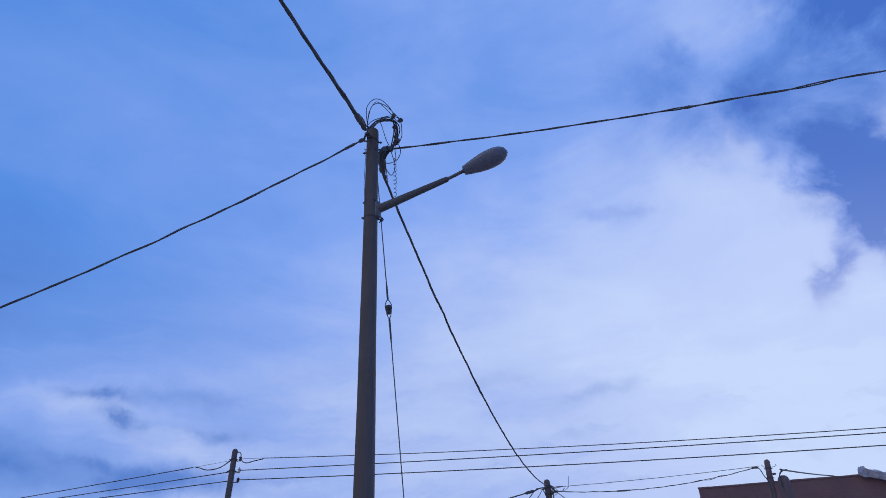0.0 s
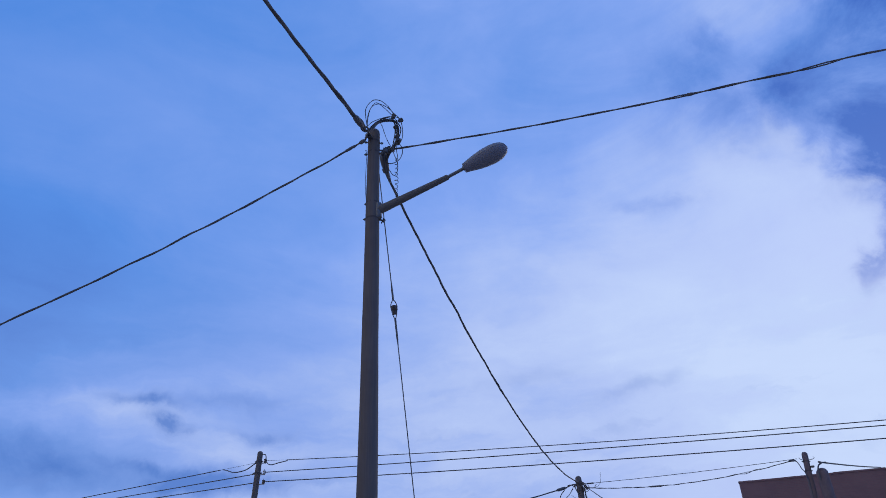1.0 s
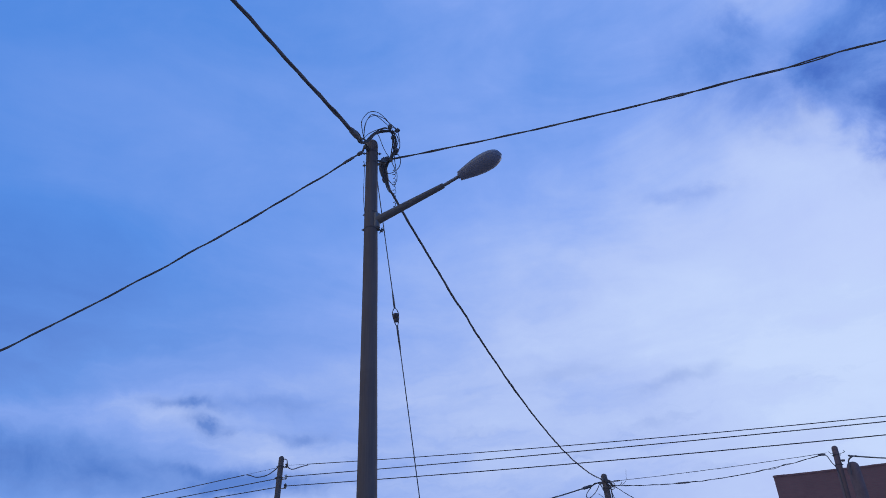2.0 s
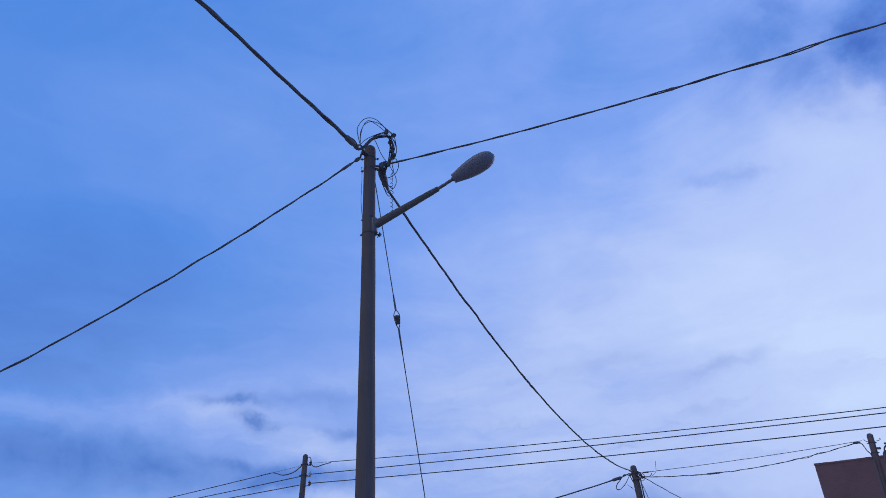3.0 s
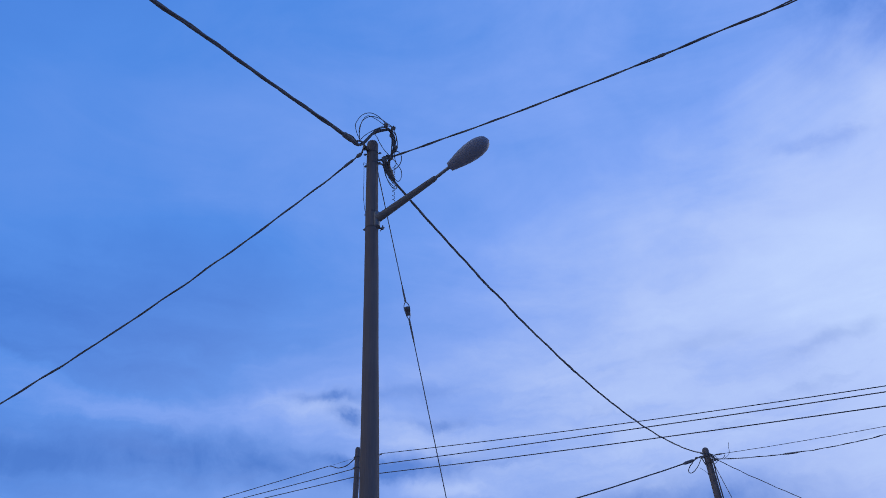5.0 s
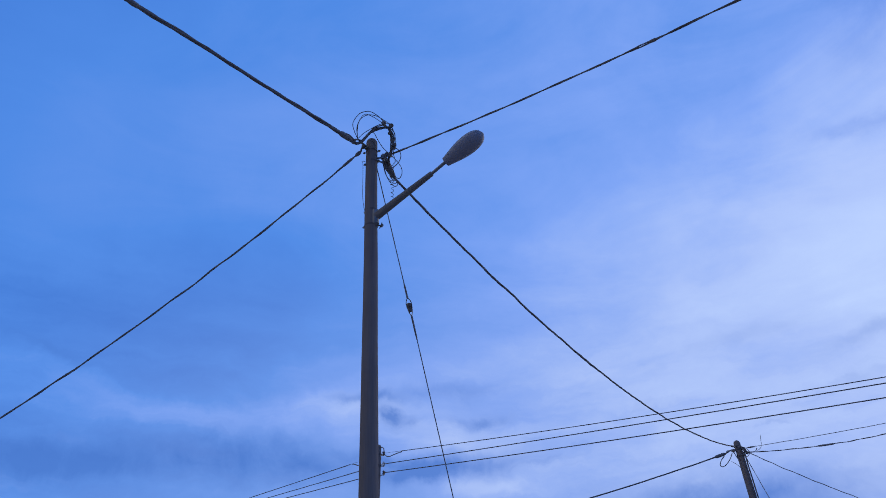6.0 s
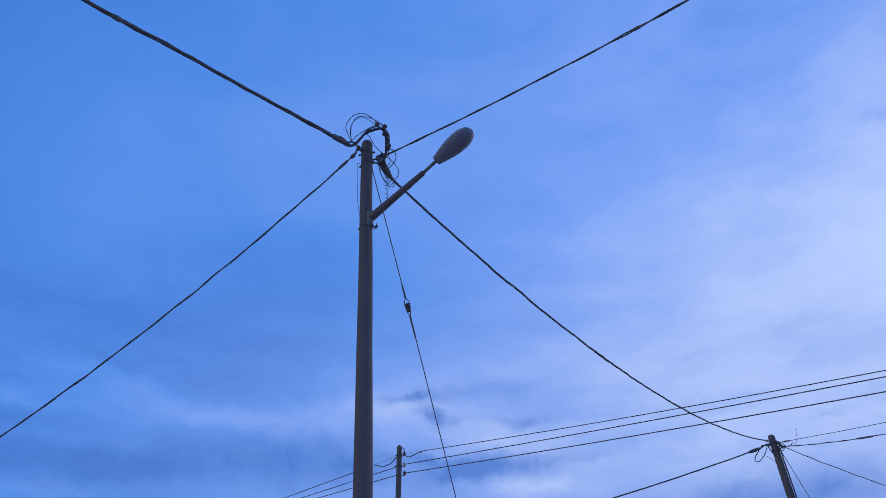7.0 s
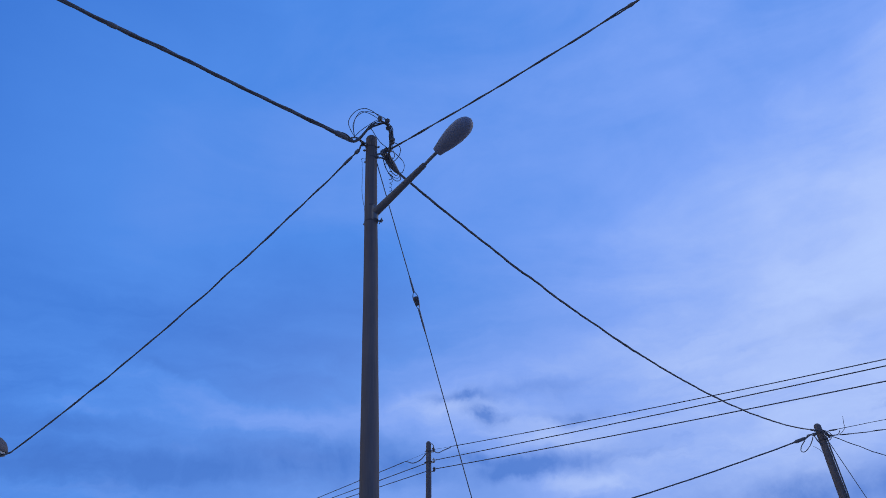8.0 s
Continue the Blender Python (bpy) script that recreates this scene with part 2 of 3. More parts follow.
def across(d):
    d = Vector(d).normalized()
    side = d.cross(Vector((0, 0, 1)))
    if side.length < 1e-4:
        side = Vector((1, 0, 0))
    side.normalize()
    return side, side.cross(d).normalized()


def sweep(bm, line, radii, sides=8, oval=1.0, caps=True):
    """A tube along a line of points; radii: one number or one for each point."""
    line = [Vector(p) for p in line]
    if not hasattr(radii, "__len__"):
        radii = [radii] * len(line)
    rings, side = [], None
    for i, p in enumerate(line):
        d = (line[min(i + 1, len(line) - 1)] - line[max(i - 1, 0)]).normalized()
        if side is None:
            side, up = across(d)
        else:
            side = (side - d * side.dot(d)).normalized()
            up = side.cross(d).normalized()
        r = radii[i]
        rings.append([bm.verts.new(p + side * (r * math.cos(a)) + up * (r * oval * math.sin(a)))
                      for a in (2 * math.pi * k / sides for k in range(sides))])
    for r1, r2 in zip(rings, rings[1:]):
        for k in range(sides):
            bm.faces.new((r1[k], r1[(k + 1) % sides], r2[(k + 1) % sides], r2[k]))
    if caps:
        bm.faces.new(rings[0])
        bm.faces.new(rings[-1])
    return bm


def tube(line, radii, sides=8, oval=1.0):
    return sweep(bmesh.new(), line, radii, sides, oval)


def box(size, at=(0, 0, 0), bevel=0.0, turn=None):
    bm = bmesh.new()
    bmesh.ops.create_cube(bm, size=1.0)
    bmesh.ops.scale(bm, vec=size, verts=bm.verts)
    if bevel:
        bmesh.ops.bevel(bm, geom=bm.edges[:], offset=bevel, segments=2, affect="EDGES")
    if turn is not None:
        bmesh.ops.transform(bm, matrix=turn, verts=bm.verts)
    bmesh.ops.translate(bm, vec=at, verts=bm.verts)
    return bm


def curl(points, steps=8):
    """A smooth line through the points (Catmull-Rom)."""
    pts = [Vector(p) for p in points]
    pts = [pts[0] * 2 - pts[1], *pts, pts[-1] * 2 - pts[-2]]
    out = []
    for a, b, c, d in zip(pts, pts[1:], pts[2:], pts[3:]):
        for k in range(steps):
            t = k / steps
            out.append(0.5 * (2 * b + (c - a) * t + (2 * a - 5 * b + 4 * c - d) * t * t + (3 * b - a - 3 * c + d) * t ** 3))
    out.append(pts[-2])
    return out


def span(a, b, sag, steps=60, wobble=0.0, seed=0):
    """The line of a hanging cable from a to b; wobble: small kinks left from its drum."""
    a, b = Vector(a), Vector(b)
    out = []
    for i in range(steps + 1):
        t = i / steps
        p = a.lerp(b, t)
        p.z -= 4 * sag * t * (1 - t)
        if wobble and 0 < i < steps:
            fade = min(1, 8 * t, 8 * (1 - t))
            p += Vector((noise.noise((i * 0.35, seed, 0)), noise.noise((i * 0.35, seed, 7)), noise.noise((i * 0.35, seed, 3)))) * (wobble * fade)
        out.append(p)
    return out


def twisted(line, strands, radius, lay, pitch, sides=6, loose=0.0, seed=0):
    """Strands wound round one another along a line. lay: their distance from its middle."""
    dense = []
    total = 0.0
    for a, b in zip(line, line[1:]):
        k = max(1, int((b - a).length / (pitch / 7)))
        dense += [a.lerp(b, i / k) for i in range(k)]
    dense.append(line[-1])
    bm = bmesh.new()
    runs = [[] for _ in range(strands)]
    for i, p in enumerate(dense):
        d = (dense[min(i + 1, len(dense) - 1)] - dense[max(i - 1, 0)])
        if i:
            total += (p - dense[i - 1]).length
        side, up = across(d)
        off = lay * (1 + loose * max(0.0, noise.noise((total * 0.9, seed, 0)) * 2.2))
        for s in range(strands):
            ang = 2 * math.pi * (total / pitch + s / strands)
            runs[s].append(p + side * (off * math.cos(ang)) + up * (off * math.sin(ang)))
    for run in runs:
        sweep(bm, run, radius, sides)
    return bm


def cable(name, label, bm, mat=RUBBER, group="overhead cables"):
    return tagged(part(name, bm, mat), label, "cable", group)


# ---- ground ----
def ground():
    bm = bmesh.new()
    cuts = [-4000, -900, -250, -90, -45, -25, -12, 0, 12, 25, 45, 90, 250, 900, 4000]
    grid = [[bm.verts.new((x, y, 0 if abs(x) > 60 or abs(y) > 60 else -abs(0.05 * noise.noise((x * 0.07, y * 0.07, 0))))) for x in cuts] for y in cuts]
    for r1, r2 in zip(grid, grid[1:]):
        for k in range(len(cuts) - 1):
            bm.faces.new((r1[k], r1[k + 1], r2[k + 1], r2[k]))
    tagged(part("ground", bm, EARTH), "dry bare earth ground under the poles", "ground", kind="structure")


ground()


# ---- poles ----
def shaft(foot, head, r_foot, r_head, mat, parent, sides=28, seed=0):
    """A tapered round trunk with a worn, rounded top."""
    foot, head = Vector(foot), Vector(head)
    line, radii = [], []
    for i in range(41):
        t = i / 40
        p = foot.lerp(head, t)
        r = r_foot + (r_head - r_foot) * t
        line.append(p + Vector((noise.noise((t * 5, seed, 0)), noise.noise((t * 5, seed, 9)), 0)) * 0.006 * min(1, 6 * t))
        radii.append(r * (1 + 0.02 * noise.noise((t * 14, seed, 4))))
    axis = (head - foot).normalized()
    top = line[-1]
    for k in range(1, 8):
        a = k / 7 * math.pi / 2
        line.append(top + axis * (0.95 * r_head * math.sin(a)))
        radii.append(max(0.004, r_head * math.cos(a)))
    bm = tube(line, radii, sides)
    for v in bm.verts:
        a = math.atan2(v.co.y - foot.y, v.co.x - foot.x)
        v.co += Vector((math.cos(a), math.sin(a), 0)) * (0.003 * noise.noise((a * 3, v.co.z * 0.5, seed)))
    return part("shaft", bm, mat, parent)


def band(at, radius, parent, height=0.03, bolt=0.0, bolt_turn=0.0):
    """A steel strap round a pole, with the ends of its bolt."""
    x, y, z = at
    strap = part("strap", tube([(x, y, z - height / 2), (x, y, z + height / 2)], radius, 24), STRAP, parent)
    if bolt:
        c, s = math.cos(bolt_turn), math.sin(bolt_turn)
        bm = tube([(x - c * bolt, y - s * bolt, z), (x + c * bolt, y + s * bolt, z)], 0.008, 8)
        for e in (-1, 1):
            sweep(bm, [(x + e * c * (bolt - 0.03), y + e * s * (bolt - 0.03), z), (x + e * c * (bolt - 0.012), y + e * s * (bolt - 0.012), z)], 0.016, 6)
        part("bolt", bm, STEEL, strap)
    return strap


PX, PY, PTOP = -1.725, 6.95, 7.55
main_pole = thing("utility_pole", (0, 0, 0), "tall dark weathered wooden utility pole carrying a street lamp arm", "utility pole")
shaft((PX, PY, -0.3), (PX, PY, PTOP), 0.125, 0.077, WOOD, main_pole, 36, 1)


def plain_pole(at, top, r_top, label, lean=(0, 0), mat=WOOD_GREY, seed=0, r_foot=None):
    """A bare pole; lean: how far its top stands from its foot."""
    pole = thing("utility_pole", (0, 0, 0), label, "utility pole", "smaller utility poles")
    shaft((at[0] - lean[0], at[1] - lean[1], -0.3), (at[0], at[1], top - 0.95 * r_top), r_foot or r_top * 1.45, r_top, mat, pole, 20, seed)
    return pole


P2 = (-6.26, 13.70)
P3 = (0.0, 23.80)
P4 = (6.84, 23.20)
P5 = (-7.30, 5.22)
pole_two = plain_pole((P2[0] - 0.04, P2[1]), 5.34, 0.057, "slim weathered pole with insulators and three thin wires", lean=(0.25, 0.0), seed=2)
pole_three = plain_pole(P3, 6.33, 0.098, "leaning dark wooden pole crowded with cable clamps", lean=(-0.32, 0.0), seed=3)
pole_four = plain_pole(P4, 6.38, 0.085, "short dark pole beside a round-topped post", lean=(0.35, 0.0), mat=POST, seed=4)


def ax(deg, s, p):
    """The place s metres from p towards an azimuth."""
    return p[0] + s * math.sin(radians(deg)), p[1] + s * math.cos(radians(deg))


# ---- the bundled cables of the main pole ----
W1A = (-1.728, 6.575, 7.325)
W1B = (*ax(-171, 26, W1A), 7.34)
W2A = (-1.790, 6.784, 7.328)
W2B = (-7.12, 5.41, 3.98)
W3A = (-1.507, 7.08, 7.348)
W3B = (*ax(96, 14, W3A), 7.87)
W4A = (-1.728, 7.40, 7.311)
W4B = (-0.02, 23.70, 6.12)
W1_LINE = span(W1A, W1B, 0.085, 80, 0.02, 1)
W2_LINE = span(W2A, W2B, 0.19, 50, 0.012, 2)
W3_LINE = span(W3A, W3B, 0.49, 70, 0.016, 3)
W4_LINE = span(W4A, W4B, 0.842, 80, 0.014, 4)


def splice(parent, line, at, length, radius, name="splice", mat=PLASTIC, label=""):
    """A taped joint or clamp on a cable, at metres along its line."""
    run, pts = 0.0, []
    for a, b in zip(line, line[1:]):
        step = (b - a).length
        for k in range(12):
            d = run + step * k / 12
            if at <= d <= at + length:
                pts.append(a.lerp(b, k / 12))
        run += step
    n = len(pts)
    radii = [radius * (0.45 + 0.55 * min(1, 5 * min(i, n - 1 - i) / n)) * (1 + 0.08 * noise.noise((i * 0.7, at, 0))) for i in range(n)]
    return part(name, tube(pts, radii, 10), mat, parent, label)


w1 = cable("overhead_cable", "thick black twisted bundle strung from the tall pole", twisted(W1_LINE, 3, 0.0145, 0.010, 1.3, 8, 0.6, 1))
splice(w1, W1_LINE, 3.05, 0.16, 0.03)
splice(w1, W1_LINE, 0.05, 0.26, 0.039, "dead_end_clamp", PLASTIC)
for side, lift in ((0.032, 0.012), (-0.03, 0.004), (0.004, 0.03), (0.0, -0.03)):
    part("strand", tube(curl([W1_LINE[1].lerp(W1_LINE[0], 0.0), Vector(W1A) + Vector((-0.025 + side, -0.16, 0.008 + lift)), Vector(W1A) + Vector((-0.012 + side * 0.8, -0.06, -0.004 + lift)), Vector(W1A) + Vector((-0.012, 0.05, 0.004))]), 0.0095, 8), RUBBER, w1)
w2 = cable("overhead_cable", "black twisted service cable sloping to a low pole", twisted(W2_LINE, 2, 0.0092, 0.0035, 0.9, 8, 0.8, 2))
splice(w2, W2_LINE, 0.0, 0.10, 0.026, "dead_end_clamp")
splice(w2, W2_LINE, 0.12, 0.22, 0.019, "grip")
w3 = cable("overhead_cable", "black loosely twisted pair strung from the tall pole", twisted(W3_LINE, 2, 0.0080, 0.0052, 1.0, 8, 1.6, 3))
splice(w3, W3_LINE, 3.68, 0.13, 0.02)
w4 = cable("overhead_cable", "black twisted bundle sagging between the two tall poles", twisted(W4_LINE, 3, 0.0120, 0.007, 1.0, 8, 0.7, 4))
splice(w4, W4_LINE, 0.0, 0.10, 0.03, "dead_end_clamp")
splice(w4, W4_LINE, 15.9, 0.35, 0.03, "dead_end_clamp")
plain_pole((W1B[0], W1B[1] - 0.1), 7.6, 0.085, "weathered wooden pole ending the thick bundle", seed=6)
plain_pole((W3B[0] + 0.1, W3B[1]), 8.1, 0.085, "weathered wooden pole ending the loose pair", seed=7)

# ---- hardware on the main pole ----


def rpole(z):
    return 0.125 + (0.077 - 0.125) * (z + 0.3) / (PTOP + 0.3)


for z, reach, turn in ((7.40, 0.125, 0.35), (7.22, 0.125, 0.1), (6.43, 0.105, 0.2), (6.20, 0.115, 0.3)):
    band((PX, PY, z), rpole(z) + 0.003, main_pole, 0.022, reach, turn)
hook = tube(curl([(PX, PY - 0.07, 7.43), (PX - 0.02, PY - 0.16, 7.44), (-1.715, 6.66, 7.41), (-1.72, 6.56, 7.36)]), 0.012, 8)
part("eye_hook", hook, STEEL, main_pole)
part("eye_hook", tube(curl([(PX - 0.05, PY - 0.05, 7.43), (-1.772, 6.827, 7.435), (-1.785, 6.80, 7.39), (-1.788, 6.786, 7.335)]), 0.013, 8), STRAP, main_pole)
part("link_block", box((0.055, 0.05, 0.06), (-1.772, 6.827, 7.435), 0.012), STEEL, main_pole)
part("eye_hook", tube(curl([(PX + 0.06, PY + 0.05, 7.30), (-1.60, 7.06, 7.33), (-1.52, 7.08, 7.345)]), 0.013, 8), STEEL, main_pole)
part("eye_hook", tube(curl([(PX + 0.05, PY + 0.06, 7.25), (-1.67, 7.10, 7.30), (-1.69, 7.25, 7.33), (-1.725, 7.39, 7.315)]), 0.012, 8), STEEL, main_pole)
part("anchor_plate", box((0.07, 0.10, 0.09), (-1.60, 7.06, 7.325), 0.018, Euler((0.3, 0.2, 0.4)).to_matrix().to_4x4()), STEEL, main_pole)
bm = tube([(PX + 0.05, PY + 0.03, 6.215), (-1.60, 7.01, 6.20)], 0.009, 8)
sweep(bm, [(-1.605, 7.005, 6.185), (-1.59, 7.015, 6.215)], 0.02, 6)
sweep(bm, [(-1.625, 7.0, 6.16), (-1.60, 7.02, 6.25)], 0.007, 6)
part("step_bolt", bm, STEEL, main_pole)
# loose earth wire down one side
slack = [(-1.79, 6.88, 7.22), (-1.798, 6.834, 7.20), (-1.778, 6.824, 7.12), (-1.79, 6.844, 6.85), (-1.793, 6.844, 6.68), (-1.79, 6.87, 6.50), (-1.79, 6.90, 6.43)]
cable("loose_wire", "thin loose wire hanging down beside the tall pole", tube(curl(slack), 0.0032, 6), COPPER, "loose wires")

# ---- jumper bundle over the pole top ----
def settle(p):
    """Lower loops lean back against the far side of the pole."""
    w = min(1.0, max(0.0, (7.34 - p[2]) / 0.16)) if p[1] > 7.0 else 0.0
    return p[0] - 0.10 * w, p[1] + 0.20 * w, p[2] + 0.15 * w


SPINE = [(-1.755, 6.47, 7.33), (-1.748, 6.56, 7.32), (-1.735, 6.635, 7.345), (-1.70, 6.69, 7.41), (-1.65, 6.73, 7.50), (-1.60, 6.78, 7.60), (-1.53, 6.85, 7.66), (-1.45, 6.92, 7.665), (-1.43, 7.00, 7.58),
         (-1.455, 7.05, 7.47), (-1.50, 7.08, 7.38), (-1.56, 7.10, 7.30), (-1.59, 7.14, 7.20), (-1.60, 7.22, 7.12)]
JUMPERS = thing("jumper_bundle", (0, 0, 0), "black tangle of looped jumper cables over the tall pole", "cable bundle")
for k, (dx, dz, r) in enumerate(((0.0, 0.0, 0.009), (0.032, 0.016, 0.008), (-0.026, 0.018, 0.008), (0.018, -0.026, 0.009), (0.045, -0.012, 0.007))):
    pts = []
    for i, p in enumerate(map(settle, SPINE)):
        f = abs(math.sin(math.pi * i / (len(SPINE) - 1))) ** 0.5
        w = noise.noise((i * 0.8, k * 3.1, 0)) * 0.03
        pts.append((p[0] + dx * f + w * f, p[1] + 0.6 * w * f - dx * f * 0.5, p[2] + dz * f + w * f))
    part("jumper", tube(curl(pts, 6), r, 8), RUBBER, JUMPERS)
Q = (-1.705, 6.60, 7.39)
B, C = (-1.331, 6.845, 7.612), (-1.408, 6.781, 7.646)
D1, E1, F1 = (-1.425, 7.02, 7.50), (-1.44, 7.06, 7.42), (-1.505, 7.08, 7.345)
LOOPS = [
    [Q, (-1.715, 6.50, 7.46), (-1.70, 6.455, 7.56), (-1.64, 6.52, 7.73), (-1.562, 6.617, 7.80), (-1.48, 6.70, 7.75), C],
    [Q, (-1.70, 6.55, 7.50), (-1.66, 6.55, 7.65), (-1.59, 6.63, 7.76), (-1.50, 6.72, 7.76), (-1.42, 6.80, 7.70), B],
    [Q, (-1.69, 6.53, 7.54), (-1.62, 6.58, 7.74), (-1.55, 6.68, 7.75), (-1.44, 6.78, 7.65), (-1.39, 6.86, 7.62), B],
    [Q, (-1.66, 6.66, 7.50), (-1.58, 6.72, 7.585), (-1.48, 6.76, 7.635), C],
    [C, (-1.36, 6.82, 7.64), B, (-1.325, 6.90, 7.54), (-1.34, 6.97, 7.44), (-1.40, 7.03, 7.38), E1],
    [(-1.60, 6.775, 7.60), (-1.575, 6.82, 7.545), (-1.56, 6.86, 7.48), (-1.54, 6.95, 7.40), F1],
    [(-1.785, 6.83, 7.45), (-1.75, 6.76, 7.42), (-1.71, 6.68, 7.40), (-1.66, 6.72, 7.50), (-1.58, 6.80, 7.59)],
]
for k, run in enumerate(LOOPS):
    run = [(p[0] + 0.022 * min(1, max(0, 7.0 - p[1]) * 4), p[1], p[2]) if i else p for i, p in enumerate(run)] if k < 3 else run
    part("thin_loop", tube(curl(run, 9), (0.0052, 0.0048, 0.0044, 0.005)[k % 4], 6), RUBBER, JUMPERS)
# slack loops that hang behind the pole, round the wedge
SLACK = [
    [E1, (-1.405, 7.12, 7.42), (-1.40, 7.186, 7.37), (-1.43, 7.19, 7.27), (-1.49, 7.16, 7.19), (-1.56, 7.14, 7.165), (-1.63, 7.12, 7.19)],
    [F1, (-1.525, 7.22, 7.37), (-1.52, 7.33, 7.34), (-1.524, 7.40, 7.30), (-1.545, 7.42, 7.22), (-1.587, 7.385, 7.16), (-1.65, 7.20, 7.25), (-1.65, 7.10, 7.34)],
    [(-1.626, 7.06, 7.33), (-1.63, 7.10, 7.20), (-1.63, 7.16, 7.10), (-1.622, 7.29, 7.05), (-1.625, 7.40, 7.10), (-1.66, 7.46, 7.22)],
    [(-1.61, 7.05, 7.31), (-1.615, 7.09, 7.18), (-1.62, 7.18, 7.06), (-1.62, 7.32, 7.01), (-1.63, 7.44, 7.09), (-1.68, 7.49, 7.24)],
    [(-1.60, 7.07, 7.32), (-1.59, 7.12, 7.19), (-1.60, 7.22, 7.10), (-1.61, 7.32, 7.09), (-1.65, 7.42, 7.18)],
    [E1, (-1.455, 7.09, 7.33), (-1.45, 7.12, 7.24), (-1.475, 7.12, 7.20)],
]
for k, run in enumerate(SLACK):
    part("thin_loop", tube(curl(run, 9), (0.0058, 0.0052, 0.0048)[k % 3], 6), RUBBER, JUMPERS)
# piercing connectors
for p, turn in ((C, 0.3), (B, 1.1), (D1, 0.6), (E1, 1.4), (F1, 0.2), ((-1.43, 6.97, 7.62), 0.9), ((-1.56, 7.07, 7.36), 0.5), ((-1.41, 7.03, 7.44), 2.0)):
    con = part("connector", box((0.052, 0.056, 0.068), p, 0.011, Euler((turn, turn * 0.7, turn * 1.3)).to_matrix().to_4x4()), PLASTIC, JUMPERS)
    part("bolt_head", tube([Vector(p), Vector(p) + Vector((0.03 * math.cos(turn), -0.02, 0.03 * math.sin(turn)))], 0.008, 6), STEEL, con)
# the taped wedge where the sagging bundle leaves
wedge = [(-1.640, 7.13, 7.41), (-1.668, 7.20, 7.385), (-1.683, 7.28, 7.345), (-1.688, 7.38, 7.295), (-1.692, 7.49, 7.245)]
part("taped_wedge", tube(curl(wedge, 6), [0.012 + 0.042 * math.sin(math.pi * (i + 1) / 26) for i in range(25)], 12), PLASTIC, JUMPERS)
# kinked thin tail
pts = []
for i in range(90):
    t = i / 89
    a = t * 2 * math.pi * 9.5
    r = 0.014 + 0.026 * abs(noise.noise((t * 9, 3, 0)))
    pts.append((-1.445 + 0.012 * t + r * math.cos(a), 7.05 - 0.04 * t + r * math.sin(a), 7.16 - 0.63 * t + 0.02 * noise.noise((t * 20, 0, 5))))
cable("loose_wire", "thin kinked wire tail hanging by the lamp arm", tube(pts, 0.0034, 5), COPPER, "loose wires")

# ---- stay wire with its strain insulator ----
G0, G1, G2 = Vector((-1.70, 7.02, 7.22)), Vector((-1.682, 7.795, 5.315)), Vector((-1.655, 9.93, 0.0))
up, down = (G0 - G1).normalized(), (G2 - G1).normalized()
stay = cable("guy_wire", "thin steel stay with an egg-shaped strain insulator", tube([G0, G1 + up * 0.16], 0.0068, 8), STEEL, "stays")
part("lower_strand", tube([G1 + down * 0.1, G2], 0.0068, 8), STEEL, stay)
part("grip", tube([G1 + up * 0.15, G1 + up * 0.18, G1 + up * 0.32, G1 + up * 0.38], [0.013, 0.014, 0.012, 0.007], 8), STEEL, stay)
part("grip", tube([G1 + down * 0.07, G1 + down * 0.10, G1 + down * 0.34, G1 + down * 0.42], [0.011, 0.014, 0.012, 0.007], 8), STEEL, stay)
egg = [(-0.030, 0.020), (-0.022, 0.031), (0.010, 0.034), (0.020, 0.030), (0.030, 0.030), (0.040, 0.037), (0.072, 0.038), (0.088, 0.030), (0.094, 0.016)]
part("strain_insulator", tube([G1 + up * d for d, r in egg], [r for d, r in egg], 14), PORCELAIN, stay)
for e in (-1, 1):
    part("bail", tube(curl([G1 + up * 0.165, G1 + up * 0.125 + Vector((0.028 * e, 0, 0)), G1 + up * 0.08 + Vector((0.041 * e, 0, 0)), G1 + up * 0.02 + Vector((0.036 * e, 0, 0))]), 0.006, 6), STEEL, stay)
    part("bail", tube(curl([G1 + down * 0.10, G1 + down * 0.055 + Vector((0.016 * e, 0, 0)), G1 + down * 0.02 + Vector((0.028 * e, 0, 0)), G1 + up * 0.02 + Vector((0.034 * e, 0, 0))]), 0.006, 6), STEEL, stay)
part("anchor_rod", tube([G2 - down * 0.5, G2 + down * 0.1], 0.011, 8), STEEL, stay)

# ---- street lamp ----
lamp = thing("street_lamp", (0, 0, 0), "grey street lamp with egg-shaped head on a steel arm", "street lamp")
ROOT, STEP, NECK, TIP = Vector((PX + 0.04, PY, 6.305)), Vector((-0.735, 6.872, 6.605)), Vector((-0.535, 6.868, 6.695)), Vector((0.018, 6.85, 6.905))
along = (STEP - ROOT).normalized()
part("arm", tube([ROOT, ROOT.lerp(STEP, 0.25), ROOT.lerp(STEP, 0.6), STEP - along * 0.02, STEP - along * 0.004, STEP], [0.056, 0.051, 0.043, 0.035, 0.031, 0.022], 20), PAINTED, lamp)
part("spigot", tube([STEP - along * 0.12, STEP, NECK + (TIP - NECK) * 0.08], 0.021, 14), STEEL, lamp)
plate = part("mounting_plate", tube([(PX + 0.02, PY - 0.01, 6.19), (PX + 0.075, PY - 0.01, 6.22), (PX + 0.075, PY - 0.01, 6.40), (PX + 0.02, PY - 0.01, 6.44)], [0.03, 0.05, 0.05, 0.03], 12), STEEL, lamp)


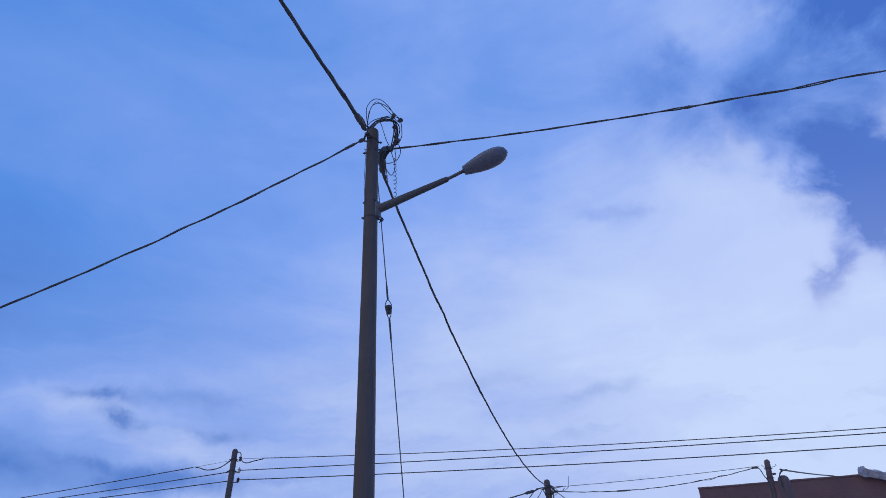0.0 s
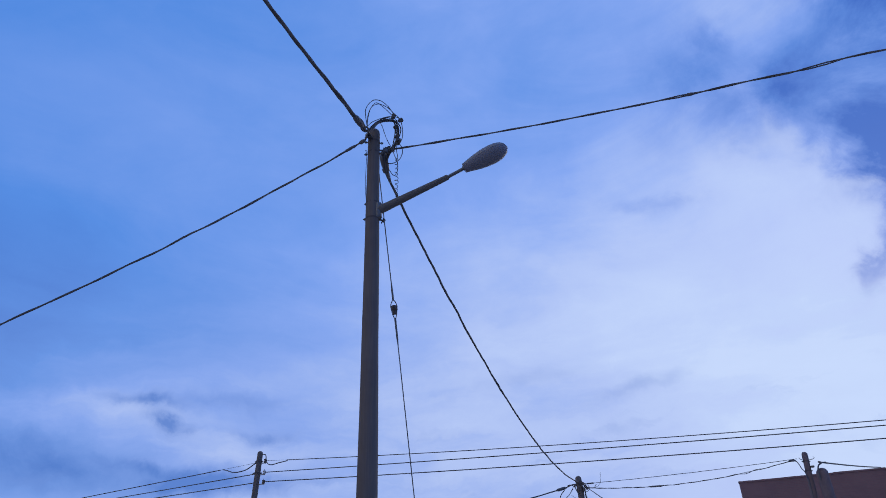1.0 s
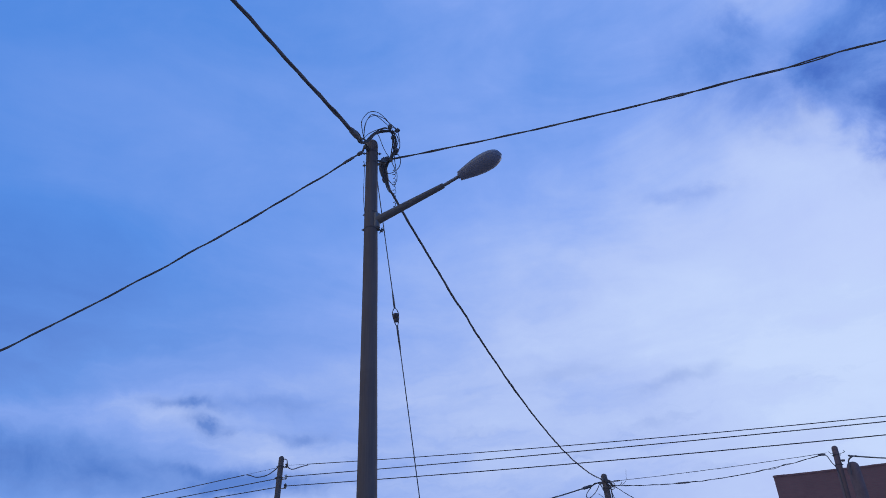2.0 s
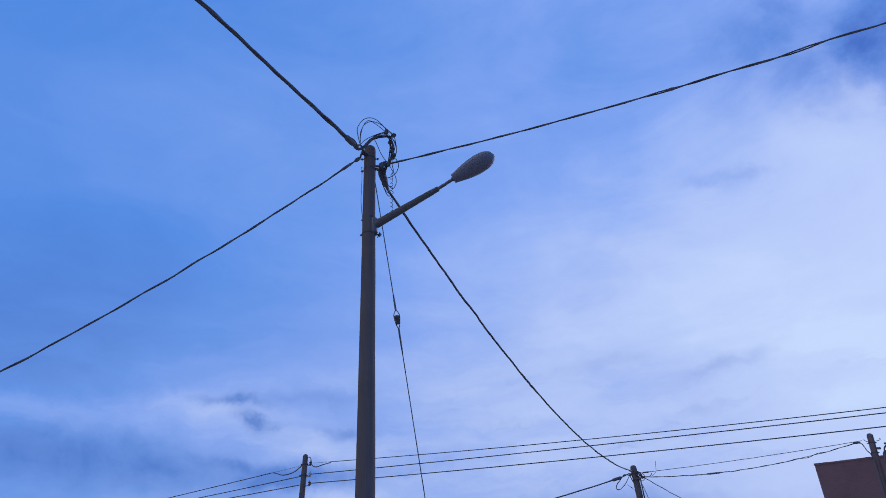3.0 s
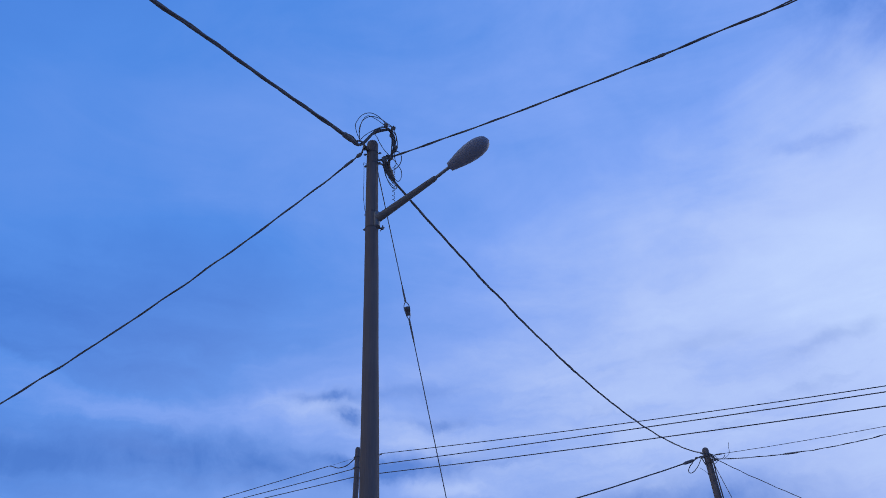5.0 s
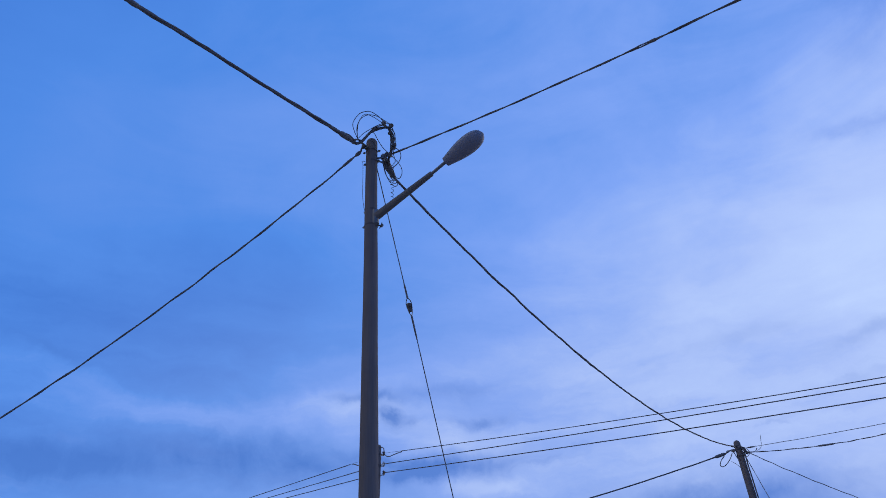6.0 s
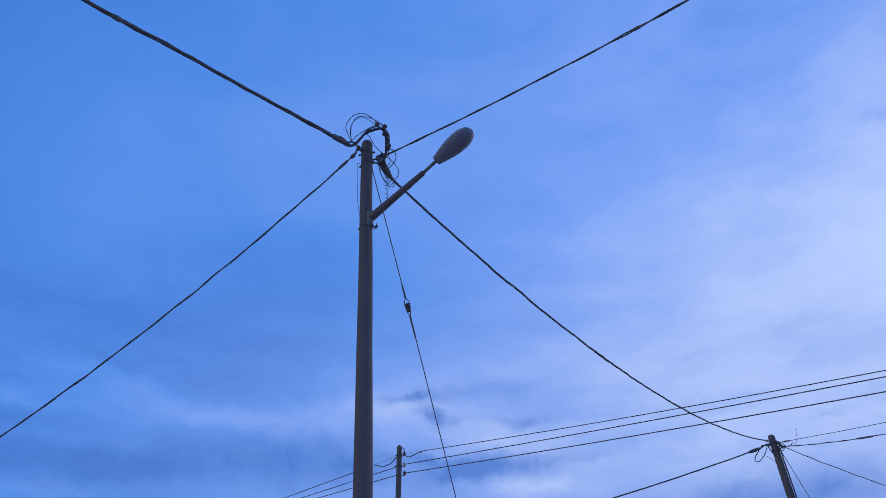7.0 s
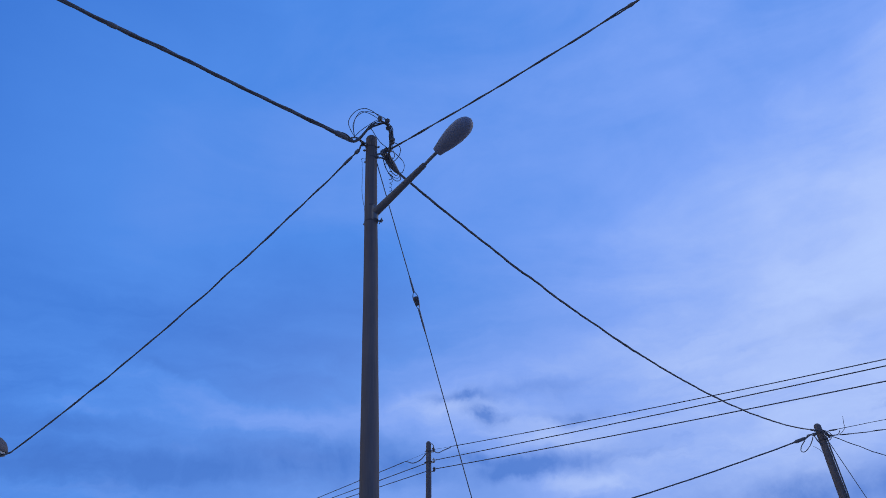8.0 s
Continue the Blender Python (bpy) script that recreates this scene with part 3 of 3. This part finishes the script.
def lamp_shell(low):
    """Half of the egg-shaped head: the cast housing above, the bowl below."""
    bm = bmesh.new()
    axis = (TIP - NECK).normalized()
    side = axis.cross(Vector((0, 0, 1))).normalized()
    up = side.cross(axis).normalized()
    length = (TIP - NECK).length
    rings = []
    for i in range(25):
        t = i / 24
        r = 0.066 + 0.066 * math.sin(math.pi * 0.5 * min(1, t / 0.62)) ** 1.1
        if t > 0.62:
            r *= max(0.0, 1 - ((t - 0.62) / 0.38) ** 2.4) ** 0.5
        r = max(r, 0.004)
        ring = []
        for k in range(17):
            a = math.pi * k / 16
            h = r * math.sin(a)
            out = r * math.cos(a)
            if low:
                p = NECK + axis * (length * t) + side * (out * 0.997) - up * (h * 0.86 + 0.0006)
            else:
                p = NECK + axis * (length * t) + side * out + up * (h * 0.80 + 0.0006)
            ring.append(bm.verts.new(p))
        rings.append(ring)
    for r1, r2 in zip(rings, rings[1:]):
        for k in range(16):
            bm.faces.new((r1[k], r1[k + 1], r2[k + 1], r2[k]))
    bm.faces.new(rings[0])
    bm.faces.new(rings[-1])
    for r1, r2 in zip(rings, rings[1:]):
        bm.faces.new((r1[0], r2[0], r2[16], r1[16]))
    return bm


part("housing", lamp_shell(False), HOUSING, lamp)
bowl = part("bowl", lamp_shell(True), COVER, lamp, "smooth smoked plastic bowl")
# small pale block that stands in for the glint at the head's tip
part("tip_glint", box((0.03, 0.045, 0.022), TIP - (TIP - NECK).normalized() * 0.012 + Vector((0, 0, -0.012)), 0.005), GLASSY, lamp, "pale block in place of a glint on the tip")
part("collar", tube([NECK - (TIP - NECK).normalized() * 0.012, NECK + (TIP - NECK).normalized() * 0.012], [0.03, 0.034], 14), STEEL, lamp)

# ---- the line of three wires ----
END_R = ax(95, 30, P2)
END_L = ax(-70, 25, P2)
AX_R, AX_L = Vector((math.sin(radians(95)), math.cos(radians(95)), 0)), Vector((math.sin(radians(-70)), math.cos(radians(-70)), 0))


def spool(at, mat, parent):
    """A small spool insulator on its pin."""
    x, y, z = at
    rows = [(-0.035, 0.018), (-0.03, 0.032), (-0.012, 0.032), (-0.004, 0.02), (0.004, 0.02), (0.012, 0.032), (0.03, 0.032), (0.035, 0.018)]
    ins = part("insulator", tube([(x, y, z + d) for d, r in rows], [r for d, r in rows], 12), mat, parent)
    part("pin", tube([(x, y, z - 0.06), (x, y, z + 0.06)], 0.007, 6), STEEL, ins)
    return ins


for z, r, sag, fall in ((5.127, 0.0080, 0.4200, -0.309), (4.892, 0.0092, 0.1950, -0.474), (4.702, 0.0095, 0.2830, -0.306)):
    a = Vector((P2[0], P2[1], z)) + AX_R * 0.10
    line = span(a, (END_R[0], END_R[1], z + fall), sag, 60)
    wire = cable("line_wire", "thin black wire of a three-wire overhead line", tube(line[1:] if z > 5 else line, r, 6), group="line wires")
    if z > 5:
        part("tie_rod", tube(line[:2], 0.0035, 5), STEEL, wire)
    spool(a, GLASSY if 4.85 < z < 5 else PORCELAIN, pole_two)
    part("bracket", box((0.12, 0.02, 0.016), (P2[0] + 0.06, P2[1] - 0.01, z - 0.045), 0.003), STEEL, pole_two)
for z, r, z2 in ((5.115, 0.0095, 5.49), (4.885, 0.0095, 5.58), (4.705, 0.0095, 5.65)):
    a = Vector((P2[0], P2[1], z)) + AX_L * 0.09
    line = span(a, (END_L[0], END_L[1], z2), 0.05, 44)
    wire = cable("line_wire", "thin black wire of a three-wire overhead line", tube(line[2:] if z > 5 else line, r, 6), group="line wires")
    if z > 5:
        part("tie_rod", tube(line[:3], 0.0035, 5), STEEL, wire)
    spool(a, GLASSY if 4.85 < z < 5 else PORCELAIN, pole_two)
band((P2[0] - 0.062, P2[1], 4.885), 0.064, pole_two, 0.03, 0.1, 0.2)
band((P2[0] - 0.05, P2[1], 5.12), 0.062, pole_two, 0.03, 0.09, 0.2)
start = Vector((P2[0], P2[1], 5.115))
cable("jumper_wire", "slack black jumper wire at the slim pole's top", tube(curl([start + Vector((-0.01, -0.02, 0.15)), start + AX_R * 0.09 + Vector((0, 0, 0.13)), start + AX_R * 0.13 + Vector((0, 0, -0.02)), start + AX_R * 0.24 + Vector((0, 0, -0.085)), start + AX_R * 0.42 + Vector((0, 0, -0.06)), start + AX_R * 0.62 + Vector((0, 0, -0.037))]), 0.010, 6), group="jumper wires")
cable("jumper_wire", "slack black jumper wire at the slim pole's top", tube(curl([start + AX_L * 0.05 + Vector((0, 0, 0.07)), start + AX_L * 0.20 + Vector((0, 0, -0.02)), start + AX_L * 0.46 + Vector((0, 0, -0.105)), start + AX_L * 0.78 + Vector((0, 0, -0.105)), start + AX_L * 1.02 + Vector((0, 0, -0.03)), start + AX_L * 1.15 + Vector((0, 0, 0.006))]), 0.011, 6), group="jumper wires")
plain_pole((END_R[0] + 0.08, END_R[1]), 5.4, 0.07, "slim weathered pole ending the line wires", seed=8)
plain_pole((END_L[0] - 0.08, END_L[1]), 5.9, 0.07, "slim weathered pole ending the line wires", seed=9)

# ---- the leaning pole ----
S1 = ax(-120, 9, (-0.42, 24.1))
S1_LINE = span((-0.42, 24.1, 6.05), (*S1, 3.98), 0.12, 40, 0.01, 12)
sv = cable("overhead_cable", "black service cable sloping from the leaning pole", tube(S1_LINE, 0.020, 8))
splice(sv, S1_LINE, 0.0, 0.42, 0.05, "dead_end_clamp")
plain_pole((S1[0] - 0.1, S1[1]), 4.15, 0.07, "low service pole under a sloping cable", seed=10)
S2 = ax(30, 9, (0.2, 23.7))
cable("overhead_cable", "thin black drop wire falling from the leaning pole", tube(span((0.2, 23.7, 5.95), (*S2, 4.15), 0.1, 40, 0.05, 8), 0.012, 6))
plain_pole((S2[0], S2[1] + 0.1), 4.3, 0.07, "low service pole under a drop wire", seed=11)
UP_LINE = span((0.10, 23.72, 6.05), (6.58, 23.15, 6.185), 0.04, 40, 0.008, 9)
LOW_LINE = span((0.10, 23.68, 5.93), (6.40, 23.1, 6.13), 0.26, 60, 0.015, 5)
up_wire = cable("overhead_cable", "thin wire between the leaning and short poles", tube(UP_LINE, 0.0085, 6))
splice(up_wire, UP_LINE, 0.15, 0.25, 0.022, "grip")
part("wire_stub", tube(curl([(0.50, 23.67, 5.90), (0.60, 23.67, 5.95), (0.69, 23.67, 6.05), (0.70, 23.67, 6.16), (0.73, 23.67, 6.36)]), 0.006, 5), COPPER, up_wire)
low_wire = cable("overhead_cable", "slack black cable between the leaning and short poles", twisted(LOW_LINE, 2, 0.009, 0.006, 0.8, 6, 1.8, 7))
splice(low_wire, LOW_LINE, 2.05, 0.50, 0.026)
cable("guy_wire", "thin steel stay of the leaning pole", tube([(0.12, 23.76, 5.95), (1.75, 25.2, 0.0)], 0.010, 6), STEEL, "stays")
band((0.015, 23.8, 6.05), 0.105, pole_three, 0.05, 0.16, 0.3)
band((0.025, 23.8, 5.85), 0.107, pole_three, 0.04, 0.15, -0.5)
part("eye_hook", tube(curl([(-0.05, 23.75, 6.06), (-0.2, 23.9, 6.09), (-0.42, 24.1, 6.05)]), 0.018, 8), STEEL, pole_three)
part("down_lead", tube(curl([(0.06, 23.68, 6.02), (0.16, 23.68, 5.86), (0.18, 23.69, 5.5), (0.21, 23.70, 5.0), (0.25, 23.70, 4.0), (0.30, 23.70, 1.0)]), 0.020, 8), RUBBER, pole_three)
for x, y, z, a in ((0.13, 23.70, 6.05, 0.2), (0.19, 23.66, 5.98, 0.9), (0.15, 23.64, 5.86, 1.7), (-0.12, 23.70, 6.02, 2.4), (0.24, 23.68, 5.90, 0.5)):
    part("cable_clamp", box((0.07, 0.06, 0.09), (x, y, z), 0.014, Euler((a, a * 0.6, a)).to_matrix().to_4x4()), PLASTIC, pole_three)
TANGLE = thing("jumper_bundle", (0, 0, 0), "black loops of jumper cable round the leaning pole", "cable bundle")
for r, run in ((0.016, [(-0.42, 24.05, 6.03), (-0.32, 23.9, 6.08), (-0.16, 23.75, 6.00), (-0.08, 23.68, 5.82), (-0.02, 23.68, 5.70)]),
               (0.013, [(-0.48, 24.08, 5.98), (-0.62, 24.1, 5.84), (-0.66, 24.08, 5.70), (-0.54, 24.0, 5.66), (-0.36, 23.92, 5.78), (-0.24, 23.85, 5.92), (-0.20, 23.8, 5.98)]),
               (0.010, [(0.12, 23.7, 6.10), (0.25, 23.65, 6.02), (0.32, 23.6, 5.88), (0.22, 23.6, 5.78), (0.12, 23.62, 5.86)]),
               (0.010, [(0.10, 23.7, 6.12), (0.20, 23.62, 5.95), (0.45, 23.66, 5.90), (0.55, 23.67, 6.0)]),
               (0.009, [(-0.1, 23.7, 6.1), (0.0, 23.62, 6.15), (0.15, 23.64, 6.08), (0.26, 23.68, 5.92)]),
               (0.006, [(-0.28, 23.85, 5.75), (-0.12, 23.72, 5.60), (-0.05, 23.69, 5.50)])):
    part("jumper", tube(curl(run), r, 6), RUBBER, TANGLE)

# ---- the short pole and the post beside it ----
for z, turn in ((6.10, 0.1), (5.82, 0.15)):
    band((6.84 - 0.35 * (6.3 - z) / 6.3, 23.2, z), 0.092, pole_four, 0.03, 0.13, turn)
part("hook", tube(curl([(6.88, 23.15, 6.13), (6.98, 23.1, 6.13), (7.05, 23.1, 6.16), (7.03, 23.1, 6.20)]), 0.008, 6), STEEL, pole_four)
part("hook", tube(curl([(6.79, 23.15, 6.13), (6.68, 23.12, 6.15), (6.63, 23.12, 6.21)]), 0.008, 6), STEEL, pole_four)
part("cable_clamp", box((0.20, 0.06, 0.05), (6.42, 23.1, 6.13), 0.012), PLASTIC, pole_four)
part("down_lead", tube(curl([(6.42, 23.1, 6.13), (6.54, 23.1, 6.09), (6.62, 23.1, 5.89), (6.70, 23.1, 5.69), (6.72, 23.12, 5.0), (6.50, 23.12, 1.0)]), 0.013, 6), RUBBER, pole_four)
part("cable_clamp", box((0.10, 0.06, 0.06), (6.94, 23.12, 5.92), 0.012), PLASTIC, pole_four)
post = thing("concrete_post", (0, 0, 0), "stout round-topped grey post beside the short pole", "post")
rows = [(-0.2, 0.16), (5.52, 0.16), (5.60, 0.165), (5.66, 0.155), (5.72, 0.12), (5.75, 0.07), (5.765, 0.01)]
part("body", tube([(7.09, 22.9, z + 0.06) for z, r in rows], [r for z, r in rows], 20), POST, post)
part("cable_bend", tube(curl([(6.955, 22.75, 5.45), (6.96, 22.75, 5.70), (6.995, 22.75, 5.85), (7.10, 22.75, 5.93), (7.24, 22.80, 5.955)]), 0.02, 8), RUBBER, post)
S4 = span((7.03, 22.74, 5.965), (14.15, 38.12, 8.45), 0.03, 50)
right_wire = cable("overhead_cable", "black cable running from the post to the brick house", tube(S4, 0.024, 8))
splice(right_wire, S4, 0.0, 0.35, 0.03, "grip")

# ---- low service pole with a hooded top ----
pole_five = plain_pole(P5, 4.0, 0.07, "low service pole under a rounded metal hood", seed=5)
rows = [(-0.02, 0.03), (-0.02, 0.20), (0.0, 0.21), (0.05, 0.20), (0.12, 0.165), (0.18, 0.10), (0.205, 0.02)]
part("hood", tube([(P5[0], P5[1], 4.0 + d) for d, r in rows], [r for d, r in rows], 24), WOOD_GREY, pole_five)
part("hood_rim", tube([(P5[0], P5[1], 3.955), (P5[0], P5[1], 3.978)], 0.19, 24), GLASSY, pole_five, "pale rim")
part("eye_hook", tube([(P5[0], P5[1], 3.93), (-7.2, 5.33, 3.94), (-7.11, 5.41, 3.98)], 0.014, 8), STEEL, pole_five)

# ---- the far house ----
FRONT, SIDE = Vector((14.2, -1.7, 0)).normalized(), Vector((0.26, 0.965, 0)).normalized()
CORNER = Vector((7.69, 38.9, 0))
house = thing("house", (0, 0, 0), "flat-roofed red brick house beyond the poles", "house")


def slab(a, run, run_len, deep, deep_len, z0, z1):
    """A block with its corner at a, along two directions."""
    bm = bmesh.new()
    base = [a, a + run * run_len, a + run * run_len + deep * deep_len, a + deep * deep_len]
    low = [bm.verts.new((p.x, p.y, z0)) for p in base]
    high = [bm.verts.new((p.x, p.y, z1)) for p in base]
    for k in range(4):
        bm.faces.new((low[k], low[(k + 1) % 4], high[(k + 1) % 4], high[k]))
    bm.faces.new(low)
    bm.faces.new(high)
    return bm


part("wall", slab(CORNER, FRONT, 15.0, SIDE, 0.25, 0.0, 8.37), BRICK, house, smooth=False)
part("wall", slab(CORNER + SIDE * 0.25, FRONT, 0.25, SIDE, 9.5, 0.0, 8.37), BRICK, house, smooth=False)
part("wall", slab(CORNER + FRONT * 14.75 + SIDE * 0.25, FRONT, 0.25, SIDE, 9.5, 0.0, 8.37), BRICK, house, smooth=False)
part("wall", slab(CORNER + SIDE * 9.75, FRONT, 15.0, SIDE, 0.25, 0.0, 8.37), BRICK, house, smooth=False)
part("roof", slab(CORNER + FRONT * 0.25 + SIDE * 0.25, FRONT, 14.5, SIDE, 9.5, 7.8, 8.0), CONCRETE, house, smooth=False)
x = 0.0
while x < 14.9:
    w = random.uniform(0.45, 0.62)
    z = 8.36 + random.uniform(0.0, 0.02)
    part("coping_stone", slab(CORNER + FRONT * (x - 0.02) - SIDE * 0.03, FRONT, w - 0.004, SIDE, 0.31, z - 0.03, z + 0.055), BRICK, house, smooth=False)
    x += w
sheet = thing("plastic_sheet", (0, 0, 0), "pale rumpled plastic sheet draped over the brick parapet", "sheet")
TA, TB = CORNER + FRONT * 7.66 + Vector((0, 0, 8.43)), CORNER + FRONT * 10.51 - SIDE * 0.1 + Vector((0, 0, 7.62))
bm = bmesh.new()
shells = []
for inner in (0.0, 0.03):
    grid = []
    for i in range(29):
        u = i / 28
        r = (0.38 - 0.16 * u + 0.12 * noise.noise((u * 7, 0, 2))) * min(1.0, (u / 0.06 + 0.25)) ** 0.5 - inner
        row = []
        for k in range(15):
            a = radians(-25 + 215 * k / 14)
            fold = 1 + 0.6 * noise.noise((u * 9, k * 0.6, 0)) + 0.25 * noise.noise((u * 23, k * 0.9, 5))
            p = TA.lerp(TB, u) + SIDE * (r * fold * -math.cos(a)) + Vector((0, 0, r * fold * math.sin(a)))
            row.append(bm.verts.new(p))
        grid.append(row)
    for r1, r2 in zip(grid, grid[1:]):
        for k in range(14):
            bm.faces.new((r1[k], r1[k + 1], r2[k + 1], r2[k]))
    shells.append(grid)
outer, lining = shells
for k in range(14):
    for row in (0, 28):
        bm.faces.new((outer[row][k], outer[row][k + 1], lining[row][k + 1], lining[row][k]))
for i in range(28):
    for k in (0, 14):
        bm.faces.new((outer[i][k], outer[i + 1][k], lining[i + 1][k], lining[i][k]))
part("sheet", bm, TANK, sheet)
